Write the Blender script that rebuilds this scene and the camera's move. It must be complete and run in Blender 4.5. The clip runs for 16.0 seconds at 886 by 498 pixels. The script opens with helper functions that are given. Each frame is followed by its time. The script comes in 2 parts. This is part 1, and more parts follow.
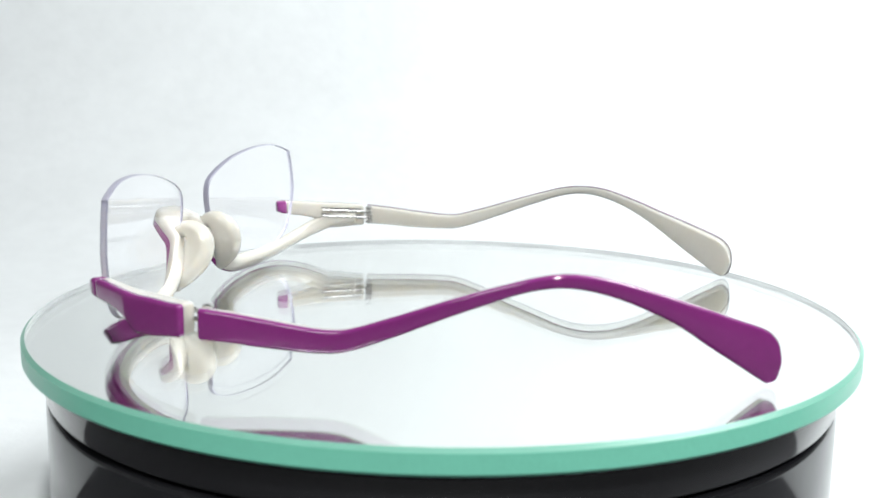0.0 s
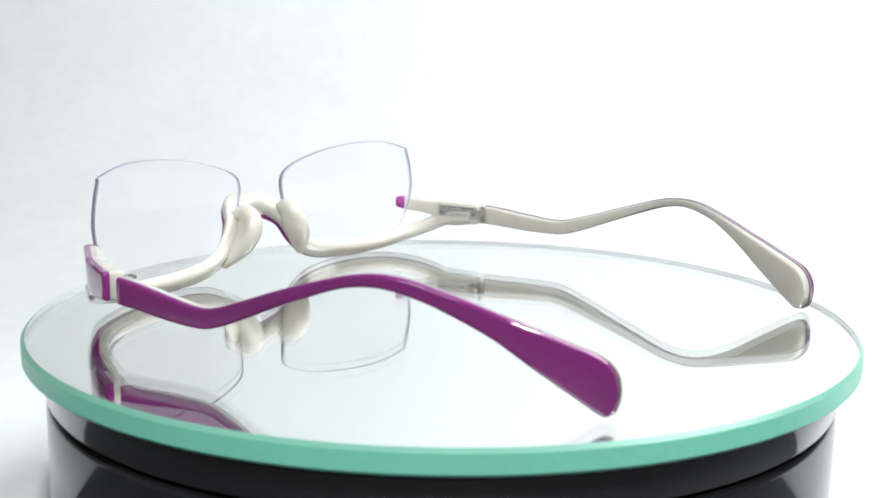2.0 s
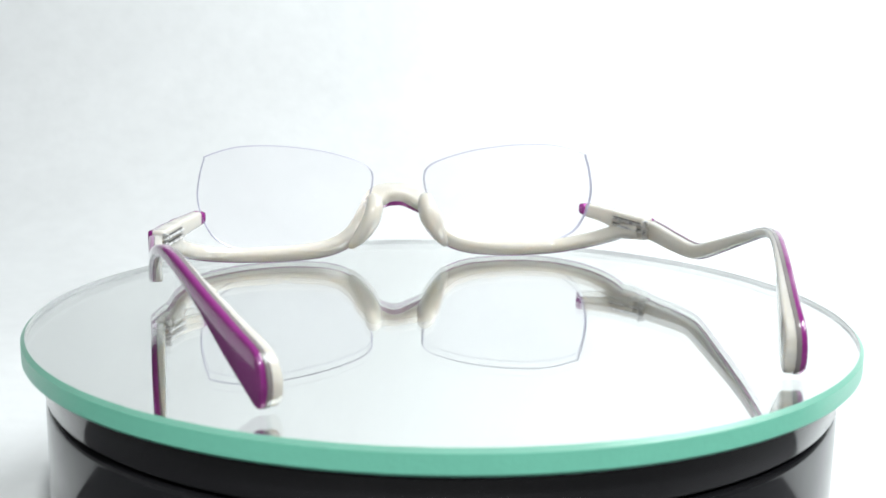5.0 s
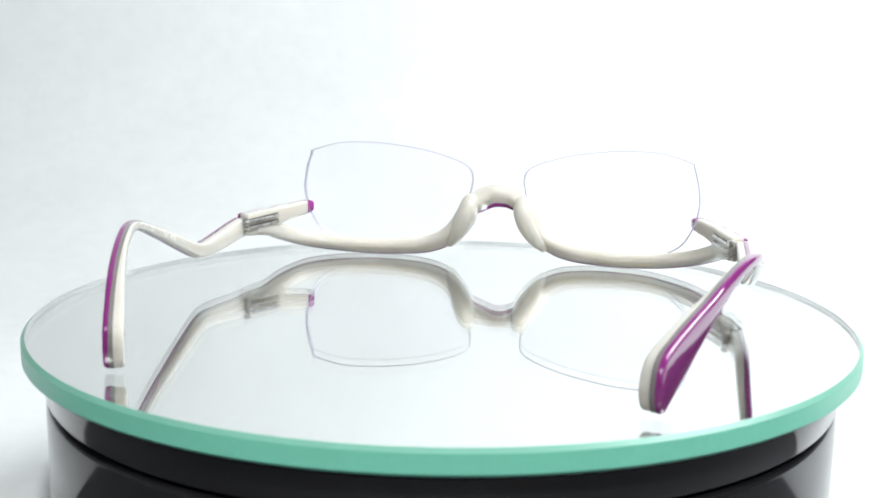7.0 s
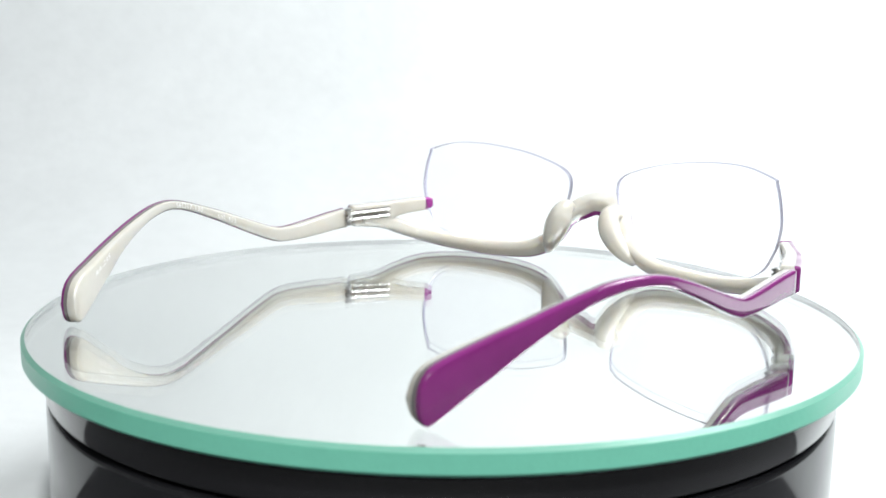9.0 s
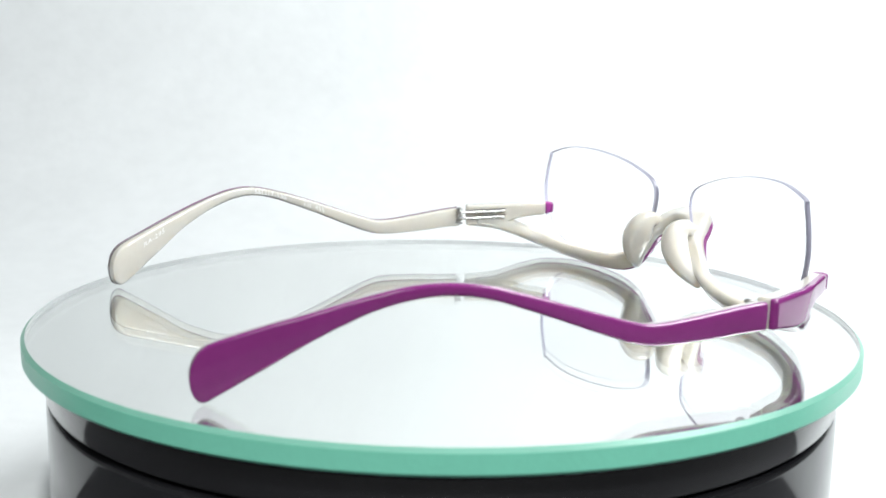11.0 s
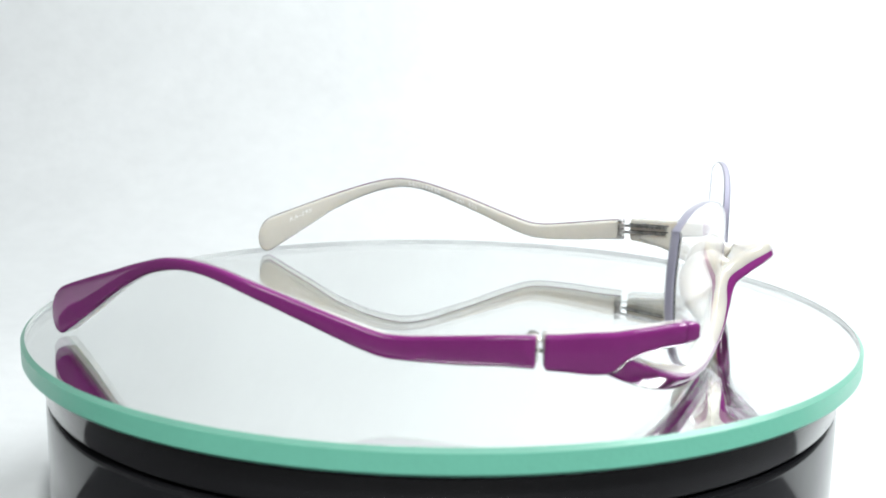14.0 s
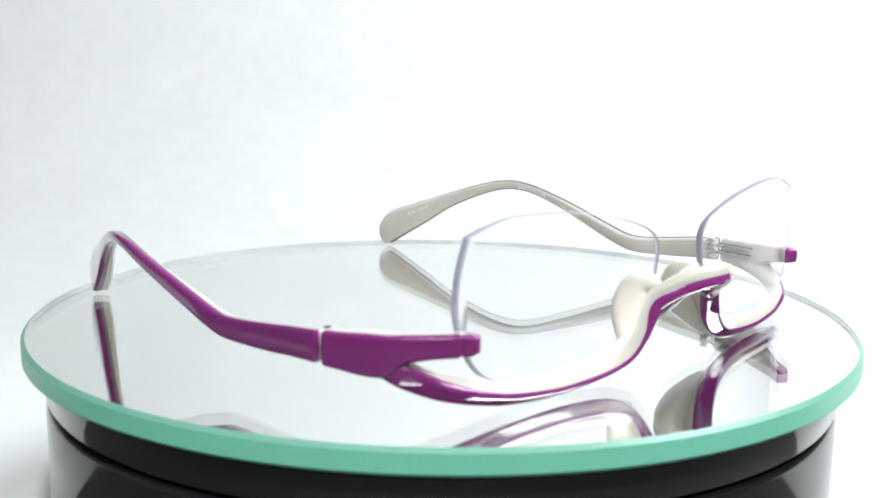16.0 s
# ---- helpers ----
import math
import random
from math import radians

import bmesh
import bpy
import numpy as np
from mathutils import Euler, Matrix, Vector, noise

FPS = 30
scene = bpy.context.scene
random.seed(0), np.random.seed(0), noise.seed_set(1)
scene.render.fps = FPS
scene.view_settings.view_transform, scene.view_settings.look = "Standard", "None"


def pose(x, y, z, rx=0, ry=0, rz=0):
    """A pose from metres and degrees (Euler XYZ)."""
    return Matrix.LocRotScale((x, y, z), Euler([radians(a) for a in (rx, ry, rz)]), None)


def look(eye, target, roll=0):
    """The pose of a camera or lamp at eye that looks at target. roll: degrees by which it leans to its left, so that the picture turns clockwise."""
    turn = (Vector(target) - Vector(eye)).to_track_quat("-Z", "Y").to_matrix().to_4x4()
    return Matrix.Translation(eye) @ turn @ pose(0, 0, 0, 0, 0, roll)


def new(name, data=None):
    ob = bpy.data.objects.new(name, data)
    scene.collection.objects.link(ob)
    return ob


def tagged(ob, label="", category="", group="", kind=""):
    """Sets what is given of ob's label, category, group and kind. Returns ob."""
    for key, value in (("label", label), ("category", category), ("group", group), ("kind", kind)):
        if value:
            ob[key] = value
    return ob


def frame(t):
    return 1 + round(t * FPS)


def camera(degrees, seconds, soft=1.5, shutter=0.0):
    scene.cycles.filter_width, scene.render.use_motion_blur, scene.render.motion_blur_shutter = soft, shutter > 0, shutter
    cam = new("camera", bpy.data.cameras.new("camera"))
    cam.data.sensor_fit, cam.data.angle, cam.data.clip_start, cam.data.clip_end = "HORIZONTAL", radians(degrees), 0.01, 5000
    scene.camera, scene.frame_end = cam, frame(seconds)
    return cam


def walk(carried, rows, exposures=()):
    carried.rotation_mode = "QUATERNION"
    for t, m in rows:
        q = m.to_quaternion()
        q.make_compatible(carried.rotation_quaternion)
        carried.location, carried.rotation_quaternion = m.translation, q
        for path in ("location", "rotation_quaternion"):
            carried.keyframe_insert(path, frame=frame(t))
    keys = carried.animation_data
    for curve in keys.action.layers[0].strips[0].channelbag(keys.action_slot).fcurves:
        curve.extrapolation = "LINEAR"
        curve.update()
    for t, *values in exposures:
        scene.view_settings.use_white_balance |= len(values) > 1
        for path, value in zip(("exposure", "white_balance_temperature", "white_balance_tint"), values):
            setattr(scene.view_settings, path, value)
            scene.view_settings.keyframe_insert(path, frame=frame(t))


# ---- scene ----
TOP = 0.82          # height of the mirror's upper face, metres
EYE = (0.0, -0.27234, TOP + 0.06466)
AIM = (-0.002332, 0.983695, -0.179832)
cam = camera(44.12, 16.0)
cam.data.dof.use_dof, cam.data.dof.focus_distance, cam.data.dof.aperture_fstop = True, 0.285, 24.0
STAND = look(EYE, [a + b for a, b in zip(EYE, AIM)], 0.874)
walk(cam, [(0, STAND), (16, STAND)])

# ---- light ----
world = bpy.data.worlds.new("world")
world.use_nodes = True
world.node_tree.nodes["Background"].inputs[0].default_value = (0.9, 0.96, 1.0, 1)
world.node_tree.nodes["Background"].inputs[1].default_value = 0.3
scene.world = world


def area_lamp(name, eye, target, size, power, colour=(1, 1, 1), shape="DISK", size_y=None):
    data = bpy.data.lights.new(name, "AREA")
    data.shape, data.size, data.energy, data.color = shape, size, power, colour
    if size_y:
        data.size_y = size_y
    ob = new(name, data)
    ob.matrix_world = look(eye, target)
    return ob


area_lamp("softbox_light", (0.55, 0.05, TOP + 0.72), (0.16, 0.30, TOP), 0.5, 9.3, (0.945, 0.985, 1), "RECTANGLE", 0.45)
area_lamp("lamp_light", (0.10, -0.62, TOP + 0.62), (0, 0, TOP), 0.05, 4.5, (0.97, 1, 1))
area_lamp("front_softbox_light", (-0.30, -0.72, TOP + 0.66), (0, 0, TOP), 0.34, 2.0, (0.97, 1, 1), "RECTANGLE", 0.24)

# ---- materials ----


def material(name, colour, rough=0.4, metal=0.0, coat=0.0, transmission=0.0, ior=1.5, milky=0.0, vary=0.0, scale=40.0, bump=0.0,
             bump_scale=300.0, rough_vary=0.0):
    """A principled surface with a slow and a fine variation of its colour, its gloss and its relief."""
    m = bpy.data.materials.new(name)
    m.use_nodes = True
    nodes, links = m.node_tree.nodes, m.node_tree.links
    b = nodes["Principled BSDF"]
    b.inputs["Base Color"].default_value = (*colour, 1)
    b.inputs["Roughness"].default_value = rough
    b.inputs["Metallic"].default_value = metal
    b.inputs["Coat Weight"].default_value = coat
    b.inputs["Coat Roughness"].default_value = 0.015
    b.inputs["Transmission Weight"].default_value = transmission
    b.inputs["IOR"].default_value = ior
    b.inputs["Subsurface Weight"].default_value = milky
    b.inputs["Subsurface Radius"].default_value = (1.0, 0.9, 0.75)
    b.inputs["Subsurface Scale"].default_value = 0.003
    coord = nodes.new("ShaderNodeTexCoord")
    if vary or rough_vary:
        slow, fine = nodes.new("ShaderNodeTexNoise"), nodes.new("ShaderNodeTexNoise")
        slow.inputs["Scale"].default_value, fine.inputs["Scale"].default_value = scale, scale * 9
        slow.inputs["Detail"].default_value, fine.inputs["Detail"].default_value = 3, 6
        mix = nodes.new("ShaderNodeMath")
        mix.operation = "MULTIPLY_ADD"
        mix.inputs[1].default_value = 0.6
        half = nodes.new("ShaderNodeMath")
        half.operation, half.inputs[1].default_value = "MULTIPLY", 0.4
        for n in (slow, fine):
            links.new(coord.outputs["Object"], n.inputs["Vector"])
        links.new(fine.outputs["Fac"], half.inputs[0])
        links.new(slow.outputs["Fac"], mix.inputs[0])
        links.new(half.outputs[0], mix.inputs[2])
        if vary:
            ramp = nodes.new("ShaderNodeMapRange")
            ramp.inputs["From Min"].default_value, ramp.inputs["From Max"].default_value = 0.25, 0.75
            ramp.inputs["To Min"].default_value, ramp.inputs["To Max"].default_value = 1 - vary, 1 + vary
            tint = nodes.new("ShaderNodeMix")
            tint.data_type, tint.blend_type = "RGBA", "MULTIPLY"
            tint.inputs["Factor"].default_value = 1
            tint.inputs["A"].default_value = (*colour, 1)
            links.new(mix.outputs[0], ramp.inputs["Value"])
            links.new(ramp.outputs["Result"], tint.inputs["B"])
            links.new(tint.outputs["Result"], b.inputs["Base Color"])
        if rough_vary:
            gloss = nodes.new("ShaderNodeMapRange")
            gloss.inputs["From Min"].default_value, gloss.inputs["From Max"].default_value = 0.3, 0.7
            gloss.inputs["To Min"].default_value = max(0, rough - rough_vary)
            gloss.inputs["To Max"].default_value = rough + rough_vary
            links.new(mix.outputs[0], gloss.inputs["Value"])
            links.new(gloss.outputs["Result"], b.inputs["Roughness"])
    if bump:
        grain, relief = nodes.new("ShaderNodeTexNoise"), nodes.new("ShaderNodeBump")
        grain.inputs["Scale"].default_value, grain.inputs["Detail"].default_value = bump_scale, 5
        relief.inputs["Strength"].default_value, relief.inputs["Distance"].default_value = bump, 0.002
        links.new(coord.outputs["Object"], grain.inputs["Vector"])
        links.new(grain.outputs["Fac"], relief.inputs["Height"])
        links.new(relief.outputs["Normal"], b.inputs["Normal"])
    return m


PURPLE = material("purple_acetate", (0.255, 0.032, 0.205), 0.05, coat=1.0, vary=0.08, scale=60, rough_vary=0.03)
SMOKE = material("smoky_acetate", (0.26, 0.235, 0.235), 0.06, coat=0.5, transmission=0.15, vary=0.06, scale=80, rough_vary=0.03)
CREAM = material("cream_acetate", (0.775, 0.74, 0.665), 0.06, coat=0.5, milky=0.5, transmission=0.12, vary=0.04, scale=70, rough_vary=0.03)
STEEL = material("polished_steel", (0.80, 0.79, 0.78), 0.28, 1.0, vary=0.08, scale=600, rough_vary=0.08)
# near-black that stands in for the shade in the rods' grooves
SLOT_SHADE = material("shaded_slot", (0.09, 0.088, 0.085), 0.4, vary=0.1, scale=500)
PRINT = material("white_print", (0.95, 0.95, 0.94), 0.5, vary=0.05, scale=900)
LENS = material("clear_lens", (0.985, 0.98, 0.995), 0.0, transmission=1.0, ior=1.25)
LENS_EDGE = material("satin_lens_edge", (0.46, 0.45, 0.57), 0.3, transmission=0.4, vary=0.05, scale=300)
GLASS = material("float_glass", (0.985, 0.996, 0.99), 0.0, transmission=1.0, ior=1.5)
GLASS_EDGE = material("ground_glass_edge", (0.24, 0.74, 0.55), 0.35, vary=0.04, scale=60, bump=0.05, bump_scale=900, rough_vary=0.08)
ARRIS = material("ground_glass_arris", (0.20, 0.48, 0.37), 0.3, vary=0.06, scale=80, bump=0.05, bump_scale=900)
# backdrop light coming through the far edge is painted in as this pale colour
BACKLIT_EDGE = material("backlit_glass_edge", (0.92, 0.955, 0.95), 0.5, vary=0.02, scale=200)
SILVER = material("mirror_silver", (0.96, 0.97, 0.965), 0.0, 1.0)
BLACK = material("black_gloss_plastic", (0.014, 0.014, 0.016), 0.11, coat=0.3, vary=0.2, scale=25, bump=0.015, bump_scale=60, rough_vary=0.04)
MATT_BLACK = material("matt_black_plastic", (0.01, 0.01, 0.011), 0.6, vary=0.2, scale=80, bump=0.1, bump_scale=500)
PAPER = material("white_paper", (0.835, 0.855, 0.86), 0.75, vary=0.055, scale=11, bump=0.9, bump_scale=24)
WALL = material("white_wall", (0.62, 0.63, 0.63), 0.8, vary=0.04, scale=3, bump=0.1, bump_scale=150)
TABLE = material("dark_grey_tabletop", (0.095, 0.095, 0.10), 0.5, vary=0.04, scale=6, bump=0.05, bump_scale=200)
FLOOR = material("grey_floor", (0.28, 0.27, 0.26), 0.6, vary=0.1, scale=4, bump=0.1, bump_scale=60)

# ---- mesh helpers (millimetres in, metres out) ----


def smooth(mesh, angle=35):
    for poly in mesh.polygons:
        poly.use_smooth = True
    mesh.set_sharp_from_angle(angle=radians(angle))


def part(name, bm, mats, parent=None, label="", angle=35):
    """Links a bmesh as one mesh object under its thing."""
    bmesh.ops.recalc_face_normals(bm, faces=bm.faces)
    mesh = bpy.data.meshes.new(name)
    bm.to_mesh(mesh)
    bm.free()
    for m in mats if isinstance(mats, (list, tuple)) else [mats]:
        mesh.materials.append(m)
    smooth(mesh, angle)
    ob = new(name, mesh)
    if parent:
        ob.parent = parent
    return tagged(ob, label)


def catmull(keys, u):
    """The value at u of a smooth curve through keys at 0, 1, 2, ..."""
    i = min(int(u), len(keys) - 2)
    f = u - i
    p1, p2 = np.array(keys[i], float), np.array(keys[i + 1], float)
    p0 = np.array(keys[i - 1], float) if i else 2 * p1 - p2
    p3 = np.array(keys[i + 2], float) if i + 2 < len(keys) else 2 * p2 - p1
    return 0.5 * (2 * p1 + (p2 - p0) * f + (2 * p0 - 5 * p1 + 4 * p2 - p3) * f * f + (3 * p1 - p0 - 3 * p2 + p3) * f ** 3)


def rounded(n0, n1, h, r0, r1, steps=4):
    """A section from n0 to n1, of height h, its corners rounded by r0 at the n0 side and r1 at the n1 side."""
    pts = []
    for cn, ch, r, a in ((n1 - r1, h / 2 - r1, r1, 0), (n0 + r0, h / 2 - r0, r0, 90),
                         (n0 + r0, -h / 2 + r0, r0, 180), (n1 - r1, -h / 2 + r1, r1, 270)):
        for k in range(steps + 1):
            w = radians(a + 90 * k / steps)
            pts.append((cn + r * math.cos(w), ch + r * math.sin(w)))
    return pts


def sweep(keys, layer=None, skin=1.8, radius=1.0, per=6, upright=False, cap=0.8, mirror=1, tail_cap=None, free=False, slim=0.0):
    """A bar swept along keys (x, y, z, nx, ny, nz, width, height): n is its outward side. layer: "outer" is the
    skin's thickness at that side, "inner" the rest, slimmer in height by slim, None the whole bar."""
    us = [k / per for k in range((len(keys) - 1) * per + 1)]
    rows = [catmull(keys, u) for u in us]
    rings = []
    for i, row in enumerate(rows):
        tan = rows[min(i + 1, len(rows) - 1)][:3] - rows[max(i - 1, 0)][:3]
        rings.append((row, tan / np.linalg.norm(tan), 0.0))
    if cap:
        row, tan, _ = rings[0]
        head = [(np.concatenate([row[:3] - tan * cap * math.sin(a), row[3:]]), tan, cap * (1 - math.cos(a))) for a in (1.4, 0.95, 0.5)]
        row, tan, _ = rings[-1]
        cap = cap if tail_cap is None else tail_cap
        tail = [(np.concatenate([row[:3] + tan * cap * math.sin(a), row[3:]]), tan, cap * (1 - math.cos(a))) for a in ((0.5, 0.95, 1.4) if cap else ())]
        rings = head + rings + tail
    bm = bmesh.new()
    loops = []
    last = None
    for row, tan, inset in rings:
        taper = row[8] if len(row) > 8 else 0.0
        deep, wedge = (row[9], row[10]) if len(row) > 9 else (skin, 0.0)
        out = row[3:6] if free else row[3:6] - tan * (row[3:6] @ tan)
        out = out / np.linalg.norm(out)
        up = np.array([0, 0, 1.0]) if upright else np.cross(tan, out)
        up = up / np.linalg.norm(up)
        if not upright and ((last is None and up[2] < 0) or (last is not None and up @ last < 0)):
            up = -up
        last = up
        w, h = max(row[6] - 2 * inset, 0.3), max(row[7] - 2 * inset, 0.3)
        r = min(radius, 0.48 * w, 0.48 * h)
        cut = w / 2 - min(deep, 0.62 * row[6]) + inset
        if layer == "outer":
            sec = rounded(min(cut, w / 2 - 0.1) - 0.03, w / 2, h, 0.02, min(r, 0.9 * (w / 2 - min(cut, w / 2 - 0.1))))
        elif layer == "inner":
            sec = rounded(-w / 2, max(min(cut, w / 2 - 0.1), -w / 2 + 0.1), h, min(r, 0.9 * (cut + w / 2)), 0.02)
        else:
            sec = rounded(-w / 2, w / 2, h, r, r)
        ring = []
        for n, hh in sec:
            if layer == "inner":
                n = cut - (cut - n) * (1 + wedge * hh / (h / 2))
                hh *= 1 - slim / h
            q = row[:3] + out * n + up * hh * (1 - taper * n / (row[6] / 2))
            ring.append(bm.verts.new((mirror * q[0] / 1000, q[1] / 1000, q[2] / 1000)))
        loops.append(ring)
    for a, b in zip(loops, loops[1:]):
        for k in range(len(a)):
            bm.faces.new((a[k], a[(k + 1) % len(a)], b[(k + 1) % len(a)], b[k]))
    bm.faces.new(loops[0])
    bm.faces.new(loops[-1])
    return bm


def turned(profile, segments=192, mats=()):
    """A solid of revolution round z through (radius, z) in millimetres; mats gives each band's material index."""
    bm = bmesh.new()
    loops = []
    for r, z in profile:
        if r == 0:
            loops.append([bm.verts.new((0, 0, z / 1000))])
        else:
            loops.append([bm.verts.new((r / 1000 * math.cos(2 * math.pi * k / segments), r / 1000 * math.sin(2 * math.pi * k / segments), z / 1000))
                          for k in range(segments)])
    for i, (a, b) in enumerate(zip(loops, loops[1:])):
        for k in range(segments):
            quad = [a[k % len(a)], a[(k + 1) % len(a)], b[(k + 1) % len(b)], b[k % len(b)]]
            face = bm.faces.new(list(dict.fromkeys(quad)))
            face.material_index = mats[i] if mats else 0
    return bm


# ---- the studio round the table ----


def slab(x0, x1, y0, y1, z0, z1, bevel=0.0):
    bm = bmesh.new()
    bmesh.ops.create_cube(bm, size=1)
    for v in bm.verts:
        v.co = (x0 + (v.co.x + 0.5) * (x1 - x0), y0 + (v.co.y + 0.5) * (y1 - y0), z0 + (v.co.z + 0.5) * (z1 - z0))
    if bevel:
        bmesh.ops.bevel(bm, geom=list(bm.edges), offset=bevel, segments=2, affect="EDGES")
    return bm


def studio():
    tagged(part("floor", slab(-1.9, 1.9, -2.2, 1.9, -0.1, 0), FLOOR), "grey studio floor under the table", "floor", kind="structure")
    tagged(part("ceiling", slab(-1.9, 1.9, -2.2, 1.9, 2.5, 2.6), WALL), "plain white studio ceiling above the table", "ceiling", kind="structure")
    for name, box in (("wall_north", (-1.9, 1.9, 1.9, 2.0)), ("wall_south", (-1.9, 1.9, -2.3, -2.2)),
                      ("wall_east", (1.9, 2.0, -2.2, 1.9)), ("wall_west", (-2.0, -1.9, -2.2, 1.9))):
        tagged(part(name, slab(*box, 0, 2.5), WALL), "plain off-white studio wall", "wall", kind="structure")
    table = tagged(new("table"), "dark grey table under the turntable and paper backdrop", "table")
    table.location = (0, 0.2, 0)
    part("tabletop", slab(-0.8, 0.8, -0.6, 0.75, 0.72, 0.755, 0.004), TABLE, table)
    for x in (-0.74, 0.74):
        for y in (-0.54, 0.69):
            part("leg", slab(x - 0.025, x + 0.025, y - 0.025, y + 0.025, 0, 0.72, 0.003), TABLE, table)


def backdrop():
    """A sheet of white paper that lies on the table and sweeps up behind it."""
    bm = bmesh.new()
    rows = []
    path = [(y, 0.0) for y in (-0.01, 0.04, 0.1, 0.18, 0.25)]
    path += [(0.30 + 0.25 * math.sin(a), 0.25 - 0.25 * math.cos(a)) for a in (math.pi / 2 * k / 14 for k in range(15))]
    path += [(0.55 + 0.04 * k, 0.25 + 0.14 * k) for k in range(1, 8)]
    for y, z in path:
        row = []
        for k in range(61):
            x = -0.75 + 1.5 * k / 60
            wave = 0.004 * noise.noise((x * 3, y * 3, z * 3)) * min(1, max(0, z * 6))
            row.append(bm.verts.new((x, y + wave, 0.7575 + z)))
        rows.append(row)
    for a, b in zip(rows, rows[1:]):
        for k in range(60):
            bm.faces.new((a[k], a[k + 1], b[k + 1], b[k]))
    sheet = part("backdrop", bm, PAPER, angle=60)
    thick = sheet.modifiers.new("thickness", "SOLIDIFY")
    thick.thickness, thick.offset = 0.0006, 0
    tagged(sheet, "seamless white paper sweep behind the turntable", "backdrop", kind="structure")


# ---- the turntable ----


def turntable():
    base = tagged(new("turntable"), "glossy black round plastic turntable on the table", "turntable")
    base.location = (-0.0005, -0.0010, TOP)
    part("housing", turned([(0, -15.3), (88, -15.3), (94.4, -15.3), (95.5, -15.7), (95.9, -16.6), (95.9, -56), (94.5, -60), (0, -60)]), BLACK, base)
    part("bearing", turned([(0, -14.3), (30, -14.3), (30, -15.3), (0, -15.3)], 64), MATT_BLACK, base)
    platter = part("platter", turned([(0, -6.2), (93.0, -6.2), (95.0, -6.5), (95.9, -7.3), (95.9, -13.5), (95.5, -14.1), (94.4, -14.3), (0, -14.3)]), BLACK, base, "glossy black rotating platter")
    part("rubber_pad", turned([(0, -5.0), (86, -5.0), (86.5, -5.3), (86.5, -6.2), (0, -6.2)], 96), MATT_BLACK, platter)
    return platter


def mirror_plate():
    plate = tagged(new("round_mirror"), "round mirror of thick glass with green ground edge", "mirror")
    # side wall coloured pale inside, as if lit through from behind
    part("glass", turned([(0, 0), (99.7, 0), (100.2, -0.5), (100.2, -4.6), (99.8, -5.0), (0, -5.0)], 256, (0, 1, 1, 1, 0)), [GLASS, BACKLIT_EDGE], plate)
    part("ground_edge", turned([(99.72, 0.0), (100.6, -0.8), (100.6, -4.5), (100.2, -5.0), (99.82, -5.02), (100.23, -4.6), (100.23, -0.5), (99.72, 0.0)], 256, (1, 0, 0, 0, 0, 0, 0)), [GLASS_EDGE, ARRIS], plate, "green ground glass edge")
    part("silvering", turned([(0, -4.8), (99.6, -4.8), (99.6, -4.9), (0, -4.9)], 256), SILVER, plate)
    return plate


# ---- the eyeglasses (x to the wearer's side, y forward, z up, millimetres) ----

# side of a temple: y, top, bottom
TEMPLE = [(35.4, 14.5, 8.2), (29, 13.8, 7.9), (23.3, 13, 7.4), (17.8, 12.3, 7.1), (12.2, 11.7, 6.9), (7.8, 11.7, 7.1),
          (4.5, 12.4, 7.9), (1.3, 13.4, 9.1), (-4.1, 15.2, 11.4), (-9.4, 17, 13.5), (-14.6, 18.7, 15.5), (-19.8, 20.2, 17.3),
          (-25, 21.6, 19), (-30, 22.6, 20.1), (-35.2, 23, 20.3), (-40.4, 22.7, 19.6), (-45.7, 21.5, 18), (-51, 19.8, 15.3),
          (-56.5, 17.8, 12), (-62, 15.9, 8.2), (-67.7, 13.8, 4.4), (-72.2, 12.1, 1.6), (-74.2, 11, 0.5), (-75.4, 9.7, 0.9),
          (-76.1, 8.3, 2), (-76.45, 6.9, 3.3), (-76.6, 5.9, 4.5)]


# plan of the two temples: y and x of the outer face, wearer's left, then right
PLAN = {-1: ((-80, -76, -67.7, -56.5, -45.7, -35, -25, -14.6, -4, 12, 36), (50.6, 52.2, 56.6, 62.0, 66.4, 70.0, 72.0, 72.9, 73.4, 74.0, 74.4)),
        1: ((-80, -76, -67.7, -56.5, -45.7, -35, -25, -14.6, -4, 12, 36), (55.8, 57.3, 60.6, 65.4, 69.8, 74.0, 76.0, 76.2, 75.8, 75.5, 74.9))}
# the two temples are bent a little differently: y, rise of the top, rise of the bottom
BEND = {-1: ((-76, -67.7, -56.5, -45.7, -35, -25, -14.6, -4, 4.5, 12, 23, 35), (0.1, 0.3, 0.7, 0.7, 0.95, 0.45, 0.15, -0.1, -0.2, -0.15, -0.1, -0.2),
             (0.0, 0.8, 1.3, 0.7, 0.9, 0.4, 0.0, -0.3, -0.1, -0.2, -0.2, -0.2)),
        1: ((-76, -67.7, -56.5, -45.7, -35, -25, -14.6, -4, 4.5, 12, 23, 35), (0.0, 0.0, -0.2, -0.2, 0.4, 0.7, 0.5, 0.6, 0.8, 0.8, 0.5, 0.1),
            (0.0, 0.3, 0.2, 0.2, 0.6, 0.6, 0.4, 0.4, 0.8, 0.8, 0.5, 0.2))}
AHEAD = {-1: -0.5, 1: 3.2}     # how far forward each side of the frame sits


def outer_face(y, side):
    ys, xs = PLAN[side]
    return float(np.mean([np.interp(y + d, ys, xs) for d in (-4, -2, 0, 2, 4)]))


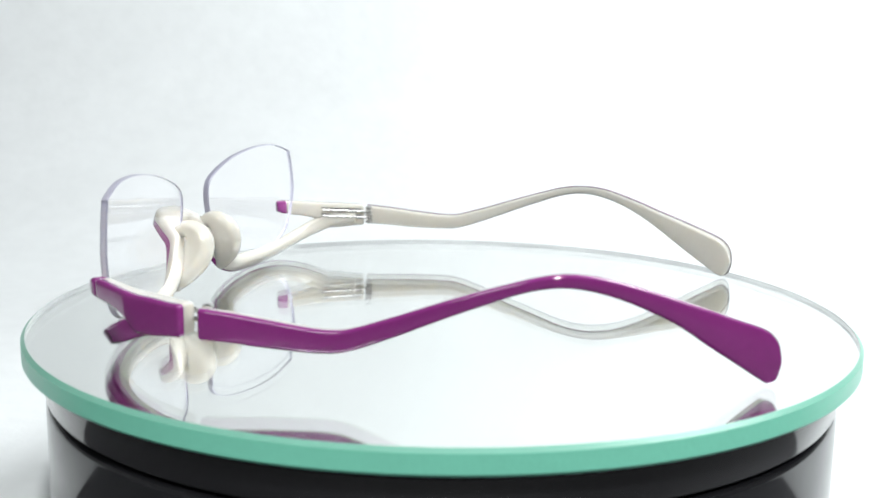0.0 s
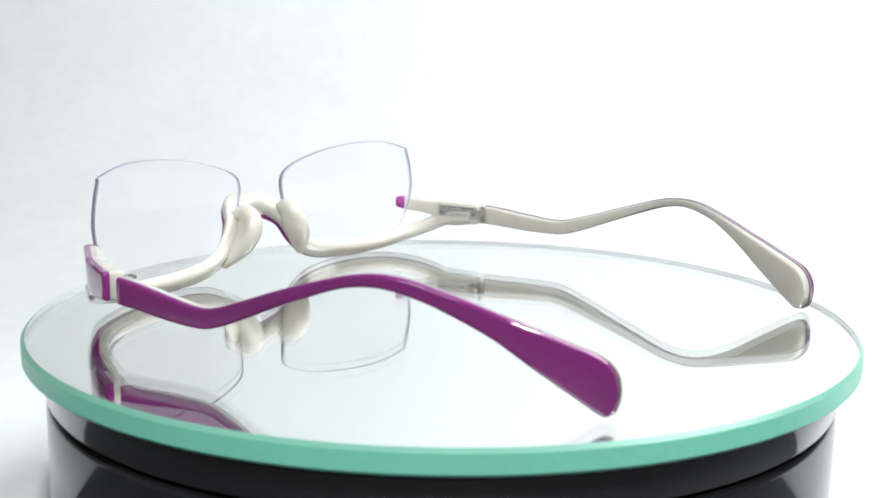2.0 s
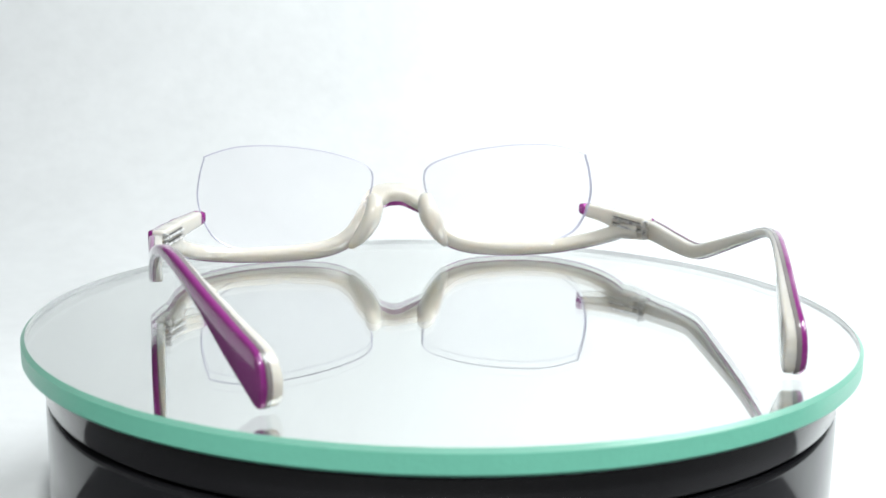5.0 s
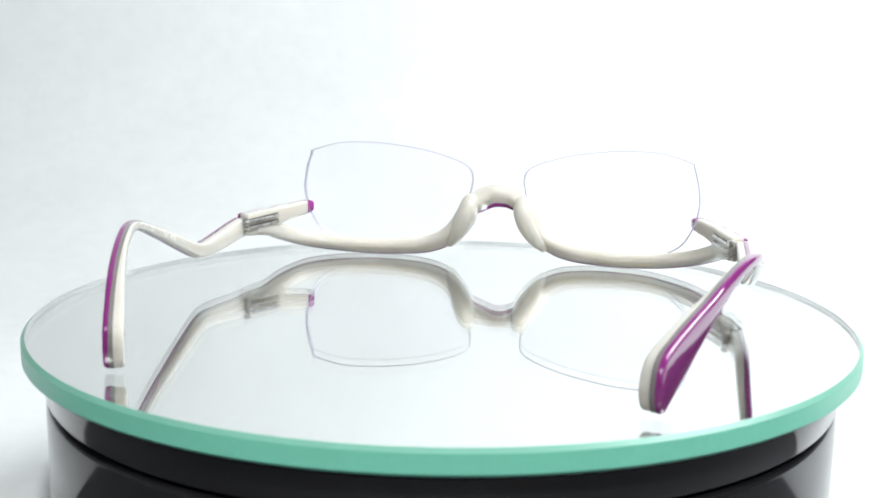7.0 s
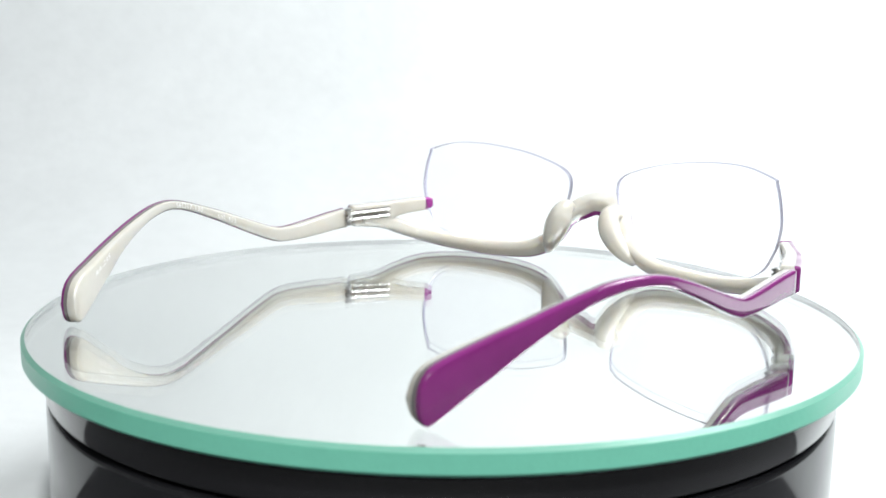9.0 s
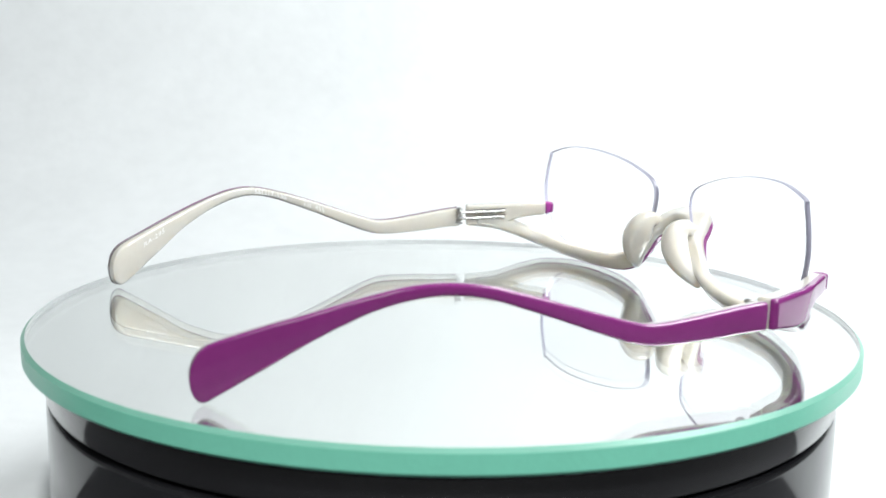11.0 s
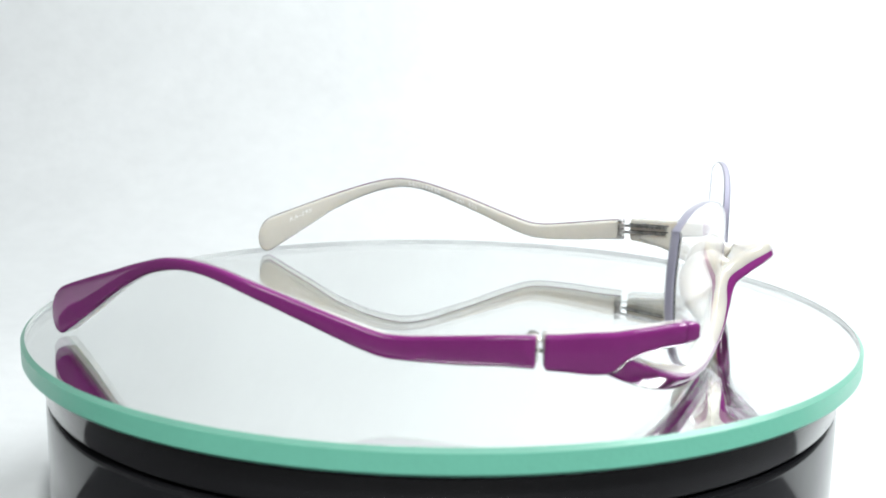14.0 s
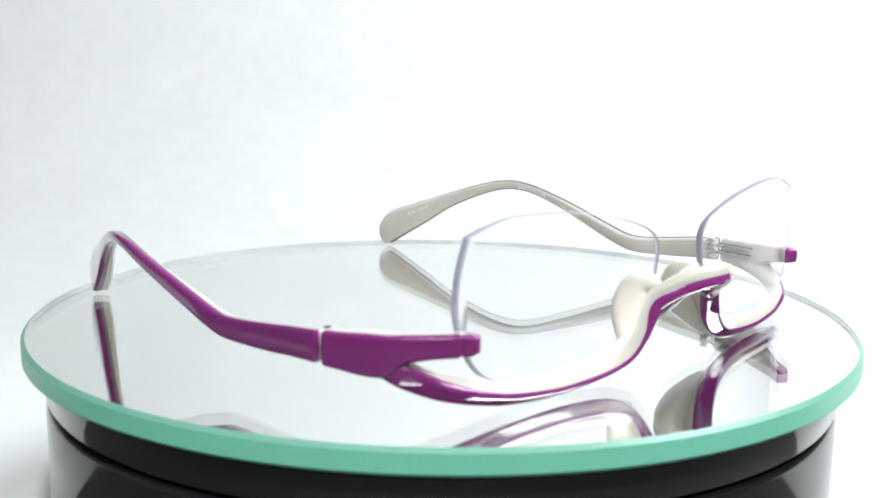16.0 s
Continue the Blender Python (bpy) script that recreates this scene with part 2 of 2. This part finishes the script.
def temple_width(y):
    """Slimmer along the arch, thicker at the hinge and thickest at the tip."""
    return 3.6 - 1.0 * math.exp(-((y + 28) / 24) ** 2) + 0.75 * float(np.interp(y, (-72, -52), (1, 0)))


def temple_keys(side):
    keys = []
    ys, rise, lift = BEND[side]
    for y, top, low in TEMPLE:
        y *= 1.0 if side < 0 else 1.02
        x = outer_face(y, side)
        top, low = top + np.interp(y, ys, rise), low + np.interp(y, ys, lift)
        nx, ny = 4.0, -(outer_face(y + 2, side) - outer_face(y - 2, side))
        s = math.hypot(nx, ny)
        nx, ny = nx / s, ny / s
        wide = temple_width(y)
        keys.append((x - nx * wide / 2, y - ny * wide / 2, (top + low) / 2, nx, ny, 0, wide, top - low))
    return keys


def middle_keys(side):
    """The thin smoky sheet between the two layers, thicker towards the tip."""
    keys = []
    for x, y, z, nx, ny, nz, wide, high in temple_keys(side):
        thick = float(np.interp(y, (-40, 5), (0.95, 0.25)))
        off = wide / 2 - 1.34 - thick / 2
        keys.append((x + nx * off, y + ny * off - 0.12 * max(0, -y / 76) ** 8, z, nx, ny, nz, thick, max(high - 0.16, 0.3)))
    return keys


def longer(keys, more):
    """The same bar, drawn out backwards at its tip."""
    return [(x, y - more * max(0.0, min(1.0, (-52 - y) / 22)), *rest) for x, y, *rest in keys]


def inner_face(y, side):
    """The inner face of a temple at y: x, top and bottom."""
    ys = [row[0] for row in TEMPLE][::-1]
    bend = BEND[side]
    return [outer_face(y, side)] + [float(np.interp(y, ys, [row[k] for row in TEMPLE][::-1]) + np.interp(y, bend[0], bend[k])) for k in (1, 2)]


def lettering(name, words, y_start, size, parent, side, rise=0.5):
    """Flat printed words along a temple's inner face, from y_start towards the hinge."""
    curve = bpy.data.curves.new(name, "FONT")
    curve.body, curve.size, curve.space_character = words, size, 1.12
    ob = bpy.data.objects.new(name, curve)
    scene.collection.objects.link(ob)
    mesh = bpy.data.meshes.new_from_object(ob.evaluated_get(bpy.context.evaluated_depsgraph_get()))
    bpy.data.objects.remove(ob)
    bm = bmesh.new()
    bm.from_mesh(mesh)
    for v in bm.verts:
        y = y_start + v.co.x * (1 if side < 0 else -1)
        x, top, low = inner_face(y, side)
        v.co = (side * (x - temple_width(y) * 1.07 - 0.16) / 1000, y / 1000, (low + (top - low) * rise + v.co.y - size * 0.35) / 1000)
    return part(name, bm, PRINT, parent, "small white printed size marking")


def tube(points, radius, sides=12):
    bm = bmesh.new()
    pts = [Vector(q) / 1000 for q in points]
    loops = []
    for i, q in enumerate(pts):
        tan = (pts[min(i + 1, len(pts) - 1)] - pts[max(i - 1, 0)]).normalized()
        a = tan.orthogonal().normalized()
        b = tan.cross(a)
        loops.append([bm.verts.new(q + (a * math.cos(2 * math.pi * k / sides) + b * math.sin(2 * math.pi * k / sides)) * radius / 1000) for k in range(sides)])
    for a, b in zip(loops, loops[1:]):
        for k in range(sides):
            bm.faces.new((a[k], a[(k + 1) % sides], b[(k + 1) % sides], b[k]))
    bm.faces.new(loops[0])
    bm.faces.new(loops[-1])
    return bm


def lens_depth(x, z):
    return 67.2 - 6.1 * (x / 59) ** 2


LENS_RING = [(58.4, 33.0), (50, 35.3), (40, 35.6), (31, 34.8), (22, 33.3), (13, 30.6), (9.0, 28.2), (7.9, 25.0), (8.8, 20.0), (11.0, 13.2),
             (14.6, 7.5), (22, 4.6), (34, 3.2), (47, 4.0), (55.5, 7.2), (59.6, 13.0), (61.4, 20.0), (60.8, 26.5), (59.4, 31.6)]


def lens(side, parent):
    """A thin bowed lens, its rim satin."""
    n = len(LENS_RING)
    ring = []
    for k in range(n * 6):
        i, f = divmod(k, 6)
        quad = [LENS_RING[(i + d) % n] for d in (-1, 0, 1, 2)]
        ring.append(catmull(quad, 1 + f / 6))
    cx, cz = 34.0, 19.5
    bm = bmesh.new()
    m = len(ring)

    def loop_at(scale, back):
        loop = []
        for x, z in ring:
            px, pz = cx + (x - cx) * scale, cz + (z - cz) * scale
            loop.append(bm.verts.new((side * px / 1000, (lens_depth(px, pz) + back) / 1000, pz / 1000)))
        return loop

    def band(a, b, index=0):
        for k in range(m):
            bm.faces.new((a[k], a[(k + 1) % m], b[(k + 1) % m], b[k])).material_index = index

    rims = []
    for back in (1.6, 0.0):
        loops = [loop_at(k, back) for k in (0.2, 0.4, 0.6, 0.8, 0.92, 0.986)]
        centre = bm.verts.new((side * cx / 1000, (lens_depth(cx, cz) + back) / 1000, cz / 1000))
        for k in range(m):
            bm.faces.new((centre, loops[0][k], loops[0][(k + 1) % m]))
        for a, b in zip(loops, loops[1:]):
            band(a, b)
        rims.append(loops[-1])
    edge = [rims[0], loop_at(1.0, 1.3), loop_at(1.0, 0.3), rims[1]]
    for a, b in zip(edge, edge[1:]):
        band(a, b, 1)
    ob = part("lens", bm, [LENS, LENS_EDGE], parent, "clear rimless-topped lens with satin edge")
    ob.visible_shadow = False
    return ob


# lower rim and bridge: x, y, z, outward side, width, height, taper, thickness of the outer layer, wedge
RIM = [(70.6, 42.0, 10.4, 0.92, 0.38, 0, 4.6, 4.4, 0, 1.8), (68.4, 48.6, 9.15, 0.88, 0.47, -0.1, 4.6, 4.7, 0, 1.8), (66.0, 54.4, 7.0, 0.75, 0.66, -0.3, 4.5, 4.5, 0, 1.8),
       (60.5, 59.8, 4.5, 0.5, 0.74, -0.52, 4.5, 4.0, 0, 1.5), (51.0, 63.0, 3.0, 0.2, 0.7, -0.7, 4.6, 3.6, 0, 1.1), (42.0, 64.6, 2.6, 0.08, 0.66, -0.75, 4.8, 3.5, 0, 0.9),
       (34.0, 65.5, 2.65, 0, 0.64, -0.77, 5.0, 3.5, 0, 0.8), (24.0, 66.4, 3.5, -0.1, 0.64, -0.76, 5.2, 3.6, 0, 0.8), (17.6, 67.2, 5.5, -0.3, 0.65, -0.68, 5.4, 3.9, 0.05, 0.9),
       (13.4, 67.9, 9.1, -0.4, 0.76, -0.5, 5.0, 4.4, 0.05, 1.2), (10.4, 69.0, 13.9, -0.12, 0.92, -0.35, 5.0, 4.8, 0.1, 2.0), (7.6, 71.6, 17.0, -0.08, 0.74, -0.67, 5.2, 6.0, 0, 2.0, -0.1),
       (4.2, 73.9, 19.0, -0.03, 0.45, -0.89, 5.0, 8.0, 0, 1.9, -0.2), (0.0, 74.7, 19.5, 0, 0.36, -0.93, 4.9, 9.2, 0, 1.9, -0.25)]
RIM = [row if len(row) > 10 else (*row, 0) for row in RIM]


def eyeglasses():
    glasses = tagged(new("eyeglasses"), "purple and cream half-rim eyeglasses lying open on a mirror", "eyeglasses")
    keys = [(x, y + (1.8 if y < 50 else 1.0 if y < 58 else 0), z + (0.3 if x > 70 else 0.9 if x > 55 else 0.3 if x > 50 else 0), *rest) for x, y, z, *rest in RIM] + [(-x, y, z, -nx, *rest) for x, y, z, nx, *rest in RIM[-2::-1]]
    part("outer_layer", sweep(keys, "outer", 1.8, 0.9, 9, free=True), PURPLE, glasses, "glossy purple acetate outer layer of the lower rim", 70)
    part("inner_layer", sweep(keys, "inner", 1.8, 1.5, 9, free=True), CREAM, glasses, "glossy cream acetate inner layer of the lower rim", 70)
    for side in (1, -1):
        ahead = AHEAD[side]
        prong = [(72.4, 38.3, 11.6, 0.93, 0.36, 0, 5.0, 6.7), (71.4, 41.2, 11.5, 0.93, 0.36, 0, 5.0, 7.0), (69.8, 45.5, 11.4, 0.92, 0.4, 0, 5.0, 7.8),
                 (68.4, 49.2, 11.6, 0.9, 0.45, 0, 4.8, 7.6), (67.2, 52.0, 12.9, 0.89, 0.46, 0, 4.5, 5.6), (65.0, 55.6, 13.7, 0.88, 0.48, 0, 4.2, 4.6), (61.9, 60.7, 14.4, 0.86, 0.51, 0, 3.8, 4.3)]
        prong = [(x, y + max(ahead, 0.5), *rest) for x, y, *rest in prong]
        x, y, z = prong[-1][:3]
        tip = [(x - 0.45, y + 0.8, z + 0.1, 0.86, 0.51, 0, 3.7, 4.2), (x - 0.95, y + 1.6, z + 0.2, 0.84, 0.54, 0, 3.6, 4.0), (x - 1.5, y + 2.4, z + 0.25, 0.8, 0.6, 0, 3.2, 3.5)]
        end = part("end_piece_skin", sweep(prong, "outer", 1.5, 0.9, upright=True, mirror=side), PURPLE, glasses, "glossy purple acetate end piece")
        part("end_piece_core", sweep(prong, "inner", 1.5, 0.9, upright=True, mirror=side), CREAM, end, "cream acetate inner side of the end piece")
        part("end_cap", sweep(tip, None, radius=0.9, upright=True, cap=0.7, mirror=side), PURPLE, end, "purple rounded tip of the end piece")
        lens(side, glasses)
        pad = [(9.0, 69.2, 17.6, 0, 0, 1, 3.0, 3.0), (8.3, 66.0, 18.2, 0, -0.3, 1, 5.0, 4.4), (8.3, 63.6, 16.6, 0, -0.8, 0.6, 7.2, 5.2),
               (9.1, 62.6, 13.6, 0.2, -0.98, 0.1, 8.0, 5.4), (10.7, 63.2, 10.2, 0.25, -0.97, 0, 7.2, 5.0), (12.8, 64.9, 6.9, 0.2, -0.97, 0, 5.0, 4.0),
               (14.6, 66.5, 4.6, 0.2, -0.97, 0, 3.0, 2.6)]
        part("nose_pad", sweep(pad, None, radius=2.5, mirror=side, cap=1.6), CREAM, glasses, "rounded cream acetate nose pad")
        temple = part("temple", sweep(temple_keys(side), "outer", 1.35, 0.8, 5, True, 0.5, side, 0.0), PURPLE, glasses, "wavy temple, glossy purple outside and cream inside")
        part("inner_layer", sweep(longer(temple_keys(side), 0.5 if side < 0 else 0.0), "inner", 1.35, 0.8, 5, True, 0.5, side, 0.0, slim=0.44), CREAM, temple, "glossy cream inner face")
        part("middle_layer", sweep(longer(middle_keys(side), 0.4 if side < 0 else 0.1), None, radius=0.1, per=5, upright=True, cap=0.3, mirror=side, tail_cap=0.0), SMOKE, temple, "smoky translucent middle layer")
        temple.location = (0, ahead / 1000, 0)
        hinge = part("hinge", tube([(side * 70.2, 35.2, z) for z in (9.0, 9.2, 14.4, 14.6)], 0.55), STEEL, glasses, "polished steel barrel hinge")
        hinge.location = (0, ahead / 1000, 0)
        for z in (9.0, 10.15, 11.3, 12.45, 13.6):
            knuckle = turned([(0, z), (0.75, z), (1.15, z + 0.25), (1.15, z + 0.7), (0.75, z + 0.95), (0, z + 0.95)], 24)
            bmesh.ops.translate(knuckle, verts=knuckle.verts, vec=(side * 0.0702, 0.0352, 0))
            part("knuckle", knuckle, STEEL, hinge, angle=50)
        for z in (10.9, 12.85):
            # no groove is cut: a dark strip draws its shade above each rod
            part("slot", sweep([(69.88 - 0.352 * k, 38.0 + k, z + 0.55 + 0.05 * k, -0.93, -0.36, 0, 0.4, 0.34) for k in (0, 6, 11.6)], None, radius=0.2, cap=0.2, mirror=side), SLOT_SHADE, hinge, "dark strip painted as the shade in a routed slot")
            part("rod", tube([(side * (69.5 - 0.352 * k), 38.0 + k, z + 0.05 * k) for k in (-2.6, 0, 4, 8, 11, 11.3)], 0.42), STEEL, hinge, "steel spring rod")
        if side < 0:
            lettering("size_marking", "56\u25a117-130", -32.4, 1.95, temple, side, 0.55)
            lettering("colour_marking", "col. 455", -16.9, 1.85, temple, side, 0.5)
            lettering("model_marking", "RA-295", -66.8, 1.85, temple, side, 0.58)
    return glasses


def turn(t):
    """Degrees of the turntable at t seconds: a nearly even spin."""
    return 80.10 - 13.328 * t - 0.564 * ((t - 8) / 8) ** 2


studio()
backdrop()
platter = turntable()
plate = mirror_plate()
glasses = eyeglasses()


def motions():
    times = [0.5 * k for k in range(33)]
    spin = [(t, pose(0, 0, TOP, 0, 0, turn(t))) for t in times]
    own = [(t, pose(-0.0005, -0.0010, TOP, 0, 0, turn(t))) for t in times]
    walk(platter, [(t, pose(0, 0, 0, 0, 0, turn(t))) for t in times])
    walk(plate, own)
    walk(glasses, [(t, m @ pose(0.0007, 0, 0.0)) for t, m in spin])


motions()
